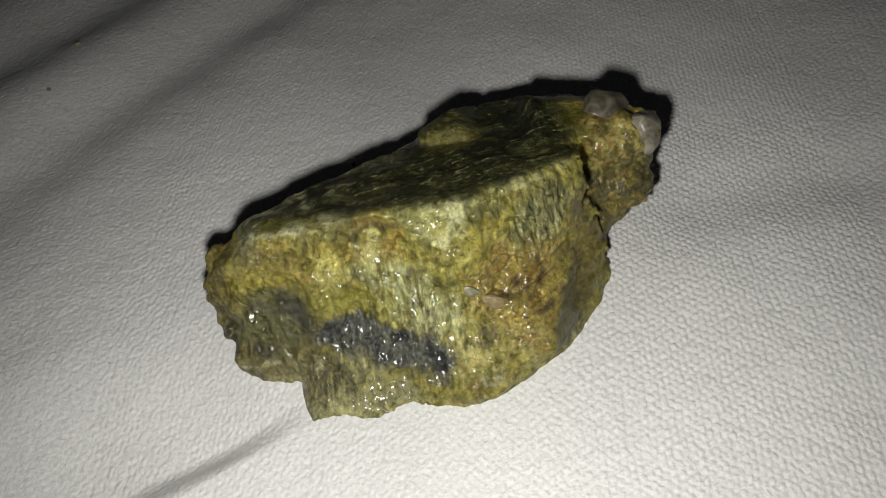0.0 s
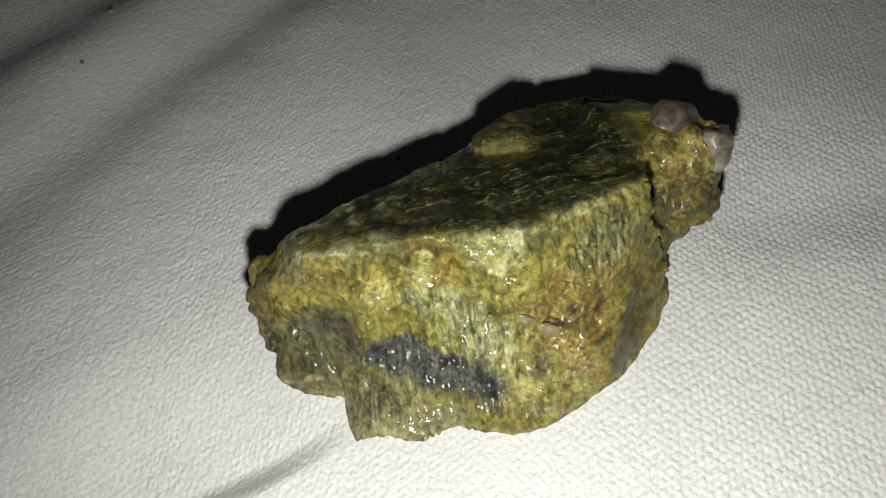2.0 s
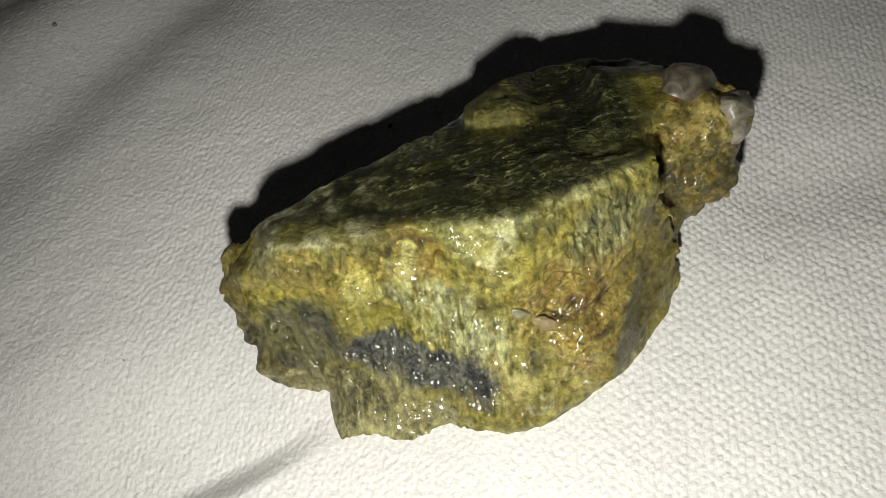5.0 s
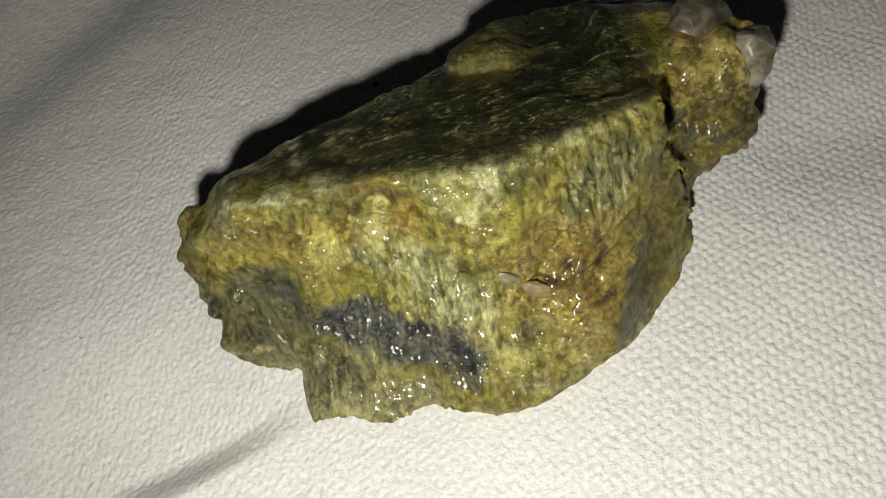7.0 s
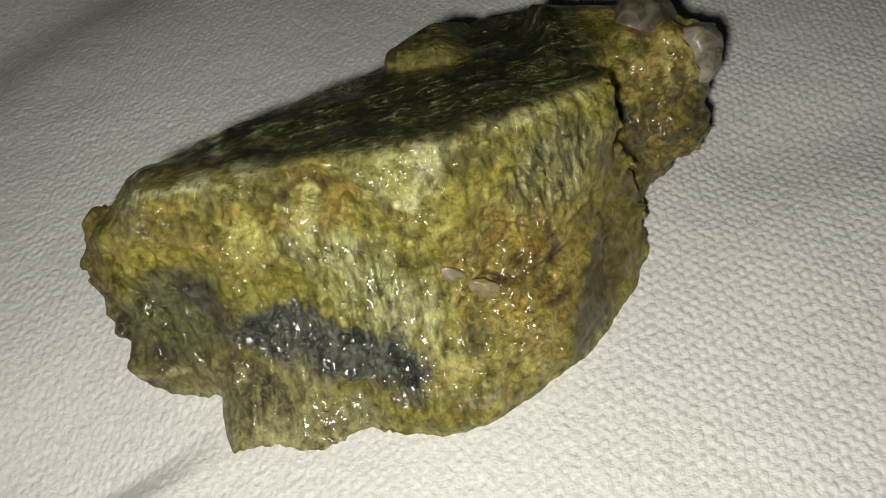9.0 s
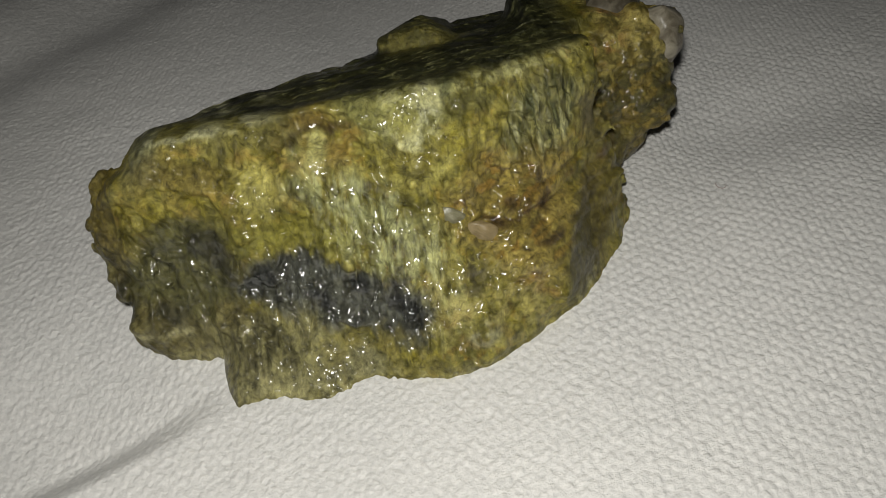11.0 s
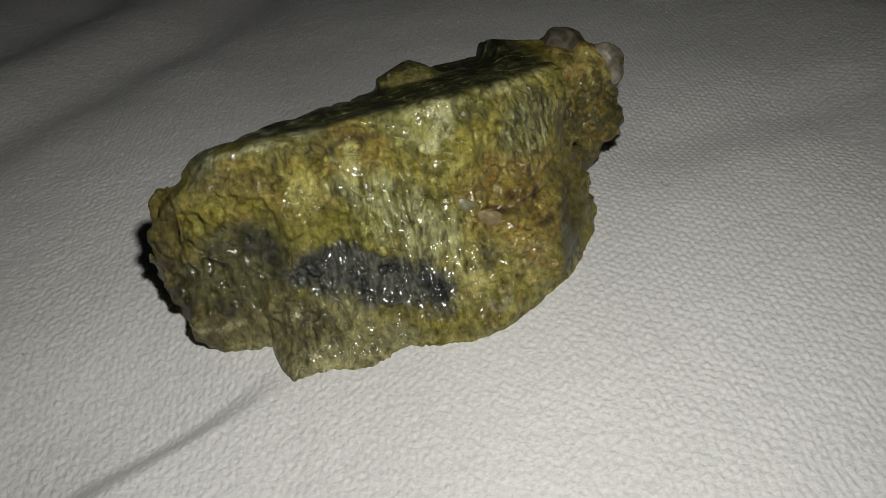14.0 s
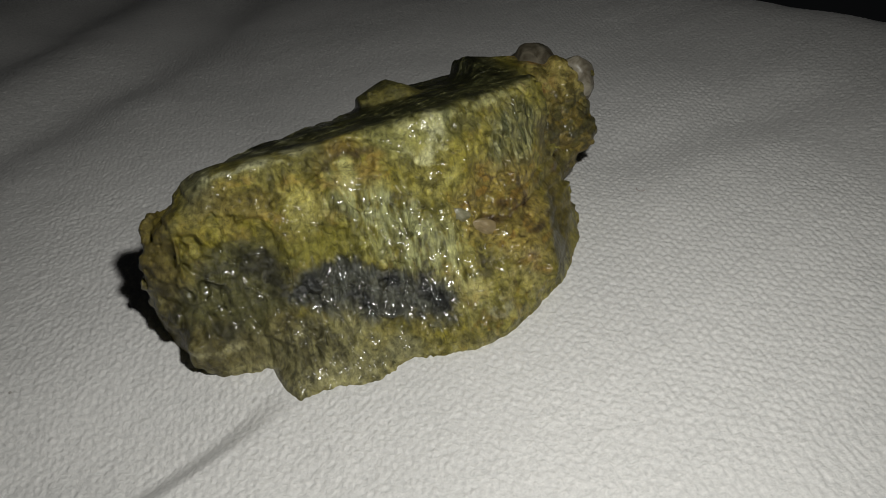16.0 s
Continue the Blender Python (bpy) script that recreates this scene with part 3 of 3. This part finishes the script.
    lay((0.190, 0.180, 0.085), stripe * 0.80)
    lay((0.050, 0.055, 0.028), step(0.0, 0.45, fibre + 0.4 * thread) * stripe * 0.85)
    lay((0.360, 0.350, 0.220), step(0.35, 0.7, -fibre + 0.4 * thread) * stripe * 0.60)
    lay((0.175, 0.145, 0.095), zone(x, z, 18.4, 16.2, 1.5, 3.6, 20, 0.5, 93) * 0.75)
    # granular rust; recess shade painted brown-black into the gaps between its nodules
    rust = zone(x, z, 10.0, 12.8, 7.0, 3.9, -14, 0.40, 75) * (1 - step(5, 8, y))
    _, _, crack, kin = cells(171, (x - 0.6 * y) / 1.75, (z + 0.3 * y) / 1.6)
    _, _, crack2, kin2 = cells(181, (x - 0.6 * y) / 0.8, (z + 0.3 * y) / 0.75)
    lay((0.385, 0.290, 0.076), rust * 0.80)
    lay((0.200, 0.155, 0.044), rust * step(0.3, 0.7, kin + 0.3 * kin2) * 0.65)
    lay((0.440, 0.330, 0.095), rust * (1 - step(-0.6, -0.3, kin + 0.5 * kin2)) * 0.70)
    lay((0.340, 0.185, 0.036), rust * step(0.45, 0.85, kin2) * 0.60)
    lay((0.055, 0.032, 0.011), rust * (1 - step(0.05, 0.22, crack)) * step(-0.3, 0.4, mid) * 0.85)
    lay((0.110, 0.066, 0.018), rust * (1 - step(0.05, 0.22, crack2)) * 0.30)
    # red-brown spots; the two thin strips paint the shade under the ledges
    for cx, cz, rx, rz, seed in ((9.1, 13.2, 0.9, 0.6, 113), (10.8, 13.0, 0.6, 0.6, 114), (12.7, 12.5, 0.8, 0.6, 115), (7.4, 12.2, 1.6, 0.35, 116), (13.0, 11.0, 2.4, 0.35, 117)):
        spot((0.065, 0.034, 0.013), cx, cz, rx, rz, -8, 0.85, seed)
    # tan and pale olive ground under the rust, dark olive patch and brownish flank beyond
    spot((0.340, 0.290, 0.120), 8.0, 7.4, 6.4, 2.9, -6, 0.65, 97, 0.5, step(-0.5, 0.3, fine + 0.5 * mid))
    spot((0.290, 0.165, 0.050), 4.2, 5.6, 2.2, 0.9, -10, 0.60, 118, 0.6, flaky)
    spot((0.290, 0.175, 0.060), 11.5, 8.4, 3.0, 0.9, -25, 0.55, 119, 0.6, flaky)
    spot((0.062, 0.053, 0.018), 17.4, 7.9, 2.5, 3.5, 32, 0.88, 76, 0.3)
    lay((0.155, 0.122, 0.034), zone(x, z, 20.4, 9.0, 2.6, 4.6, 0, 0.4, 94) * (1 - step(8, 10, y)) * 0.75)
    lay((0.105, 0.055, 0.020), zone(x, z, 20.6, 11.8, 1.0, 0.8, 0, 0.5, 120) * (1 - step(9, 11, y)) * 0.7)
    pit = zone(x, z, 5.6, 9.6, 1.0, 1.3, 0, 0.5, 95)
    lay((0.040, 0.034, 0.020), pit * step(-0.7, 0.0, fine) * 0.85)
    # dark glassy band: black core, greyer film, and the brown-black shelf beside it
    band = zone(x + 0.5 * fine, z + 0.35 * thread, -7.9, 7.2, 9.6, 2.9, -7, 0.22, 77, 0.15)
    lay((0.042, 0.044, 0.044), band * 0.94)
    lay((0.100, 0.102, 0.092), band * step(0.1, 0.7, -mid + 0.4 * thread) * 0.60)
    for cx, cz, rx, rz, seed in ((-15.4, 8.4, 1.5, 1.5, 121), (-9.6, 6.6, 1.6, 0.8, 122), (-5.6, 8.0, 1.4, 0.6, 123), (-1.2, 6.4, 2.0, 0.8, 124)):
        lay((0.011, 0.012, 0.014), zone(x, z, cx, cz, rx, rz, -20, 0.4, seed) * 0.85)
    low_left = zone(x, z, -24.5, 3.0, 12.0, 7.8, 0, 0.25, 101) * (1 - band)
    lay((0.125, 0.105, 0.046), low_left * 0.88)
    lay((0.230, 0.200, 0.095), low_left * step(0.1, 0.6, fibre + 0.3 * fine) * 0.55)
    shelf = zone(x, z, -22.0, 7.8, 6.4, 4.2, 10, 0.3, 78) * (1 - band)
    lay((0.092, 0.088, 0.034), shelf * 0.85)
    for cx, cz, rx, rz, tilt, seed in ((-24.2, 9.0, 2.0, 1.3, 0, 125), (-20.0, 10.8, 2.8, 1.4, 12, 126), (-24.6, 3.2, 2.1, 1.3, 0, 127), (-29.0, 4.0, 1.2, 1.6, 0, 128), (-18.6, 8.6, 1.2, 2.2, 20, 129)):
        lay((0.034, 0.032, 0.019), zone(x, z, cx, cz, rx, rz, tilt, 0.45, seed) * step(-0.9, -0.1, mid) * 0.88)
    lay((0.150, 0.108, 0.034), (1 - step(-30.5, -26.5, x)) * step(7, 10, z) * 0.65)
    lay((0.060, 0.048, 0.020), (1 - step(-30, -26, x)) * step(0.0, 0.5, mid) * 0.65)
    lay((0.370, 0.335, 0.205), zone(x, z, -25.6, 1.7, 3.0, 0.6, 0, 0.5, 130) * ragged * 0.75)
    # foot: grey fibres, then tan and straw
    lay((0.225, 0.205, 0.110), zone(x, z, -13.0, 2.2, 7.0, 3.0, 0, 0.5, 96) * 0.75)
    lay((0.075, 0.066, 0.032), zone(x, z, -14.5, 2.4, 5.4, 3.2, 0, 0.5, 96) * step(-0.1, 0.4, fibre) * 0.70)
    lay((0.270, 0.225, 0.070), zone(x, z, -3.0, 2.4, 8.0, 1.7, 0, 0.5, 79) * step(-0.6, 0.3, mid) * 0.70)
    lay((0.200, 0.195, 0.140), zone(x, z, -5.4, 1.6, 2.4, 1.0, 0, 0.5, 131) * 0.60)
    lay((0.400, 0.385, 0.280), zone(x, z, 6.4, 5.4, 1.4, 0.8, 0, 0.5, 132) * ragged * 0.60)
    hem = 1 - step(0.4, 2.0, z - 1.3 - 0.13 * x + 0.5 * mid)
    lay((0.330, 0.300, 0.165), hem * step(-0.5, 0.4, fine + 0.5 * cloud) * (1 - step(18, 22, x)) * 0.55)
    lay((0.060, 0.042, 0.014), split * (0.12 + 0.30 * rust) * (1 - band))
    # dark cleaved top, darkened further in colour for its shade, with thin pale fibres
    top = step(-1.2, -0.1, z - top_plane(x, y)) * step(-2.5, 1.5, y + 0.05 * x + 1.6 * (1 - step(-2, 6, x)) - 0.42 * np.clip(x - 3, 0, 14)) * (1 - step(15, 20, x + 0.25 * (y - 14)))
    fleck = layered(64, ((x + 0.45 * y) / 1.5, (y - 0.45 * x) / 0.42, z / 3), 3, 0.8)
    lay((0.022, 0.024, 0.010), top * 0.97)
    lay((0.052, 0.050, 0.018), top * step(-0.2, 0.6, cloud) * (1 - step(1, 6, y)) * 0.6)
    lay((0.260, 0.250, 0.120), top * step(0.75, 1.0, fleck + 0.35 * fine) * 0.85)
    _, _, rift, ledge = cells(201, (x + 0.45 * y) / 5.5, (y - 0.45 * x) / 1.7)
    lay((0.300, 0.285, 0.150), top * (1 - step(0.015, 0.06, rift)) * step(-0.2, 0.3, fine + 0.4 * mid) * 0.85)
    lay((0.430, 0.410, 0.270), (1 - step(0.15, 0.5, np.abs(z - top_plane(x, y) + 0.5 - 0.3 * mid))) * (1 - step(-16, -11, x)) * step(-0.6, 0.0, mid) * 0.7)
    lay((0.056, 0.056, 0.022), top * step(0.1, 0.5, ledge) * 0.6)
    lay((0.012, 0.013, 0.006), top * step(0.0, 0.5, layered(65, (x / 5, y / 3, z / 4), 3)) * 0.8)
    wedge = step(17.4, 18.4, z) * zone(x, y, 0.8, 17.5, 5, 4.0, 0, 0.3, 80)
    rim = step(-2.6, -0.8, z - top_plane(x, y)) * step(4, 8, x) * (1 - top) * (1 - step(13, 17, x))
    lay((0.260, 0.245, 0.120), rim * step(-0.5, 0.3, mid) * 0.75)
    lay((0.200, 0.172, 0.052), wedge * 0.8)
    lay((0.100, 0.095, 0.040), wedge * step(16.0, 18.0, y) * 0.75)
    lay((0.060, 0.057, 0.022), wedge * step(-0.1, 0.4, mid + 0.5 * fine) * 0.7)
    # ochre-brown granular lobe, lighter towards the quartz
    lobe = step(18.5, 21.5, x) * step(5.5, 9, y)
    lay((0.160, 0.125, 0.034), lobe * 0.88)
    lay((0.060, 0.056, 0.022), lobe * step(-0.2, 0.35, mid + 0.6 * cloud) * 0.80)
    # brown-black in the lobe's nodule gaps, painted as recess shade
    lay((0.050, 0.034, 0.012), lobe * (1 - step(0.04, 0.2, crack)) * step(-0.4, 0.3, fine) * 0.7)
    lay((0.270, 0.190, 0.045), lobe * step(0.3, 0.7, kin + 0.4 * kin2) * 0.6)
    lay((0.360, 0.290, 0.100), lobe * step(15.5, 19, z) * step(-0.4, 0.3, fine + 0.3 * mid) * 0.75)
    lay((0.280, 0.140, 0.040), lobe * step(17, 19, z) * (1 - step(22, 25, x)) * step(0.0, 0.4, mid) * 0.7)
    lay((0.075, 0.034, 0.014), (1 - step(0.6, 1.7, np.hypot(x - 21.8 + 0.1 * (z - 11), 0.6 * (y - 8.0) + 0.3 * (z - 11)))) * step(7, 9, z) * step(-0.4, 0.4, mid) * 0.5)
    fibrous = np.clip(0.25 + 0.75 * heart + 0.75 * stripe + 0.5 * band + 0.5 * zone(x, z, -14, 3, 7, 4, 0, 0.5, 96) + 0.4 * zone(x, z, 1.5, 9.0, 3.6, 5.0, 25, 0.5, 90) - 0.6 * rust - 0.5 * lobe, 0, 1)
    flash = step(-0.1, 0.4, layered(69, (x / 2.6, y / 2.6, z / 2.6), 2))
    gloss = 0.05 + 0.35 * flash + 1.0 * band + 0.45 * shelf + 0.9 * heart + 0.4 * rust + 0.6 * pit + 0.15 * lobe - 0.1 * top
    shade = 1.04 + 0.20 * fine + 0.42 * thread * fibrous + 0.14 * mid
    return np.clip(np.array((0.97, 1.00, 0.86)) * colour * np.clip(shade, 0.35, 1.8)[:, None], 0.004, 0.8), np.clip(gloss, 0, 1), fibrous


def part(name, me, parent, label=""):
    ob = new(name, me)
    ob.parent = parent
    return tagged(ob, label)


def lump_mesh(name, centre, radii, seed, rough, mat, cuts=5):
    """A broken crystal: a ball cut flat by a few planes and roughened."""
    bm = bmesh.new()
    bmesh.ops.create_icosphere(bm, subdivisions=4, radius=1.0)
    r = random.Random(seed)
    planes = [Vector((r.uniform(-1, 1), r.uniform(-1, 1), r.uniform(-0.2, 1))).normalized() for _ in range(cuts)]
    for v in bm.verts:
        p = v.co.copy()
        for k, n in enumerate(planes):
            d = p.dot(n) - (0.70 + 0.04 * k)
            if d > 0:
                p -= n * d * 0.9
        p *= 1 + rough * noise.noise(p * 2.3 + Vector((seed, 0, 0)))
        v.co = Vector((centre[0] + p.x * radii[0], centre[1] + p.y * radii[1], centre[2] + p.z * radii[2])) * MM
    for f in bm.faces:
        f.smooth = True
    me = bpy.data.meshes.new(name)
    bm.to_mesh(me)
    bm.free()
    me.materials.append(mat)
    return me


def build_stone():
    stone = tagged(new("rock"), "rough olive-green and ochre mineral rock with quartz, on cloth", "rock")
    verts, quads = polygonise(lambda x, y, z: stone_field(x, y, z) + stone_relief(x, y, z) + 0.08, (-38, -23, -6), (36, 34, 28), 0.205)
    me = mesh_from("body", verts, quads, STONE)
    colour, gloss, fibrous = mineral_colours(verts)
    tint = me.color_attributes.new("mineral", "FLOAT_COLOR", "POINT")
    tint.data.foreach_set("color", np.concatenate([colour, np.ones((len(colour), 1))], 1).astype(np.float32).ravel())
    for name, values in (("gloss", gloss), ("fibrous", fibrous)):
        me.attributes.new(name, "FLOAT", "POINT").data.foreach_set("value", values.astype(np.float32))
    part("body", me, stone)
    part("quartz_crystal", lump_mesh("quartz_crystal", (22.9, 20.4, 18.8), (5.3, 3.9, 4.4), 3, 0.10, SMOKY, 8), stone, "smoky translucent quartz crystal")
    part("quartz_crystal", lump_mesh("quartz_crystal", (28.3, 17.4, 18.5), (3.2, 3.6, 4.3), 12, 0.10, MILKY, 10), stone, "milky white quartz crystal")
    part("quartz_grain", lump_mesh("quartz_grain", (2.9, -7.85, 13.5), (1.7, 0.7, 1.1), 5, 0.10, BLUISH, 2), stone, "bluish grey quartz grain")
    part("quartz_grain", lump_mesh("quartz_grain", (6.0, -8.0, 11.3), (2.1, 0.8, 1.4), 6, 0.10, PINKISH, 2), stone, "pinkish quartz grain")
    return stone


build_stone()


# ---- lint and crumbs lying on the cloth ----
def crumb(name, x, y, size, colour, label, seed, long=1.0):
    me = lump_mesh(name, (0, 0, 0), (size * long, size, size * 0.7), seed, 0.35, plain_material(name, colour, 0.8), 4)
    ob = new(name, me)
    ob.matrix_world = pose(x * MM, y * MM, (float(cloth_height(np.array(x), np.array(y))) + 0.22 + size * 0.4) * MM, 0, 0, seed * 37)
    return tagged(ob, label, "lint" if "lint" in name else "crumb")


crumb("lint_speck", -15.8, 30.9, 0.32, (0.10, 0.08, 0.05), "tiny dark brown lint speck on the cloth", 2, 1.4)
crumb("lint_speck", -76.3, 51.6, 0.4, (0.26, 0.24, 0.20), "small grey lint speck on the cloth", 4)
crumb("lint_speck", -75.7, 67.3, 0.5, (0.42, 0.34, 0.16), "faint yellow-brown lint speck on the cloth", 7)
crumb("lint_speck", -47.5, -9.5, 0.13, (0.45, 0.43, 0.40), "tiny grey lint speck on the cloth", 9, 1.3)


def lint_fibre(x, y):
    """A short curled hair of lint, as a thin bent tube."""
    bm = bmesh.new()
    rings = []
    for k in range(9):
        a = k / 8 * 3.6
        px, py = x + 0.55 * math.cos(a + 2.2), y + 0.75 * math.sin(a + 2.2)
        pz = float(cloth_height(np.array(px), np.array(py))) + 0.25
        rings.append([bm.verts.new(((px + 0.03 * math.cos(b)) * MM, (py + 0.03 * math.sin(b)) * MM, (pz + 0.03 * math.sin(b + 0.8)) * MM)) for b in (0, 1.57, 3.14, 4.71)])
    for a, b in zip(rings, rings[1:]):
        for k in range(4):
            bm.faces.new((a[k], a[(k + 1) % 4], b[(k + 1) % 4], b[k]))
    me = bpy.data.meshes.new("lint_fibre")
    bm.to_mesh(me)
    bm.free()
    me.materials.append(plain_material("lint_fibre", (0.34, 0.24, 0.22), 0.8))
    return tagged(new("lint_fibre", me), "short curled reddish hair of lint on the cloth", "lint")


lint_fibre(35.6, 5.1)
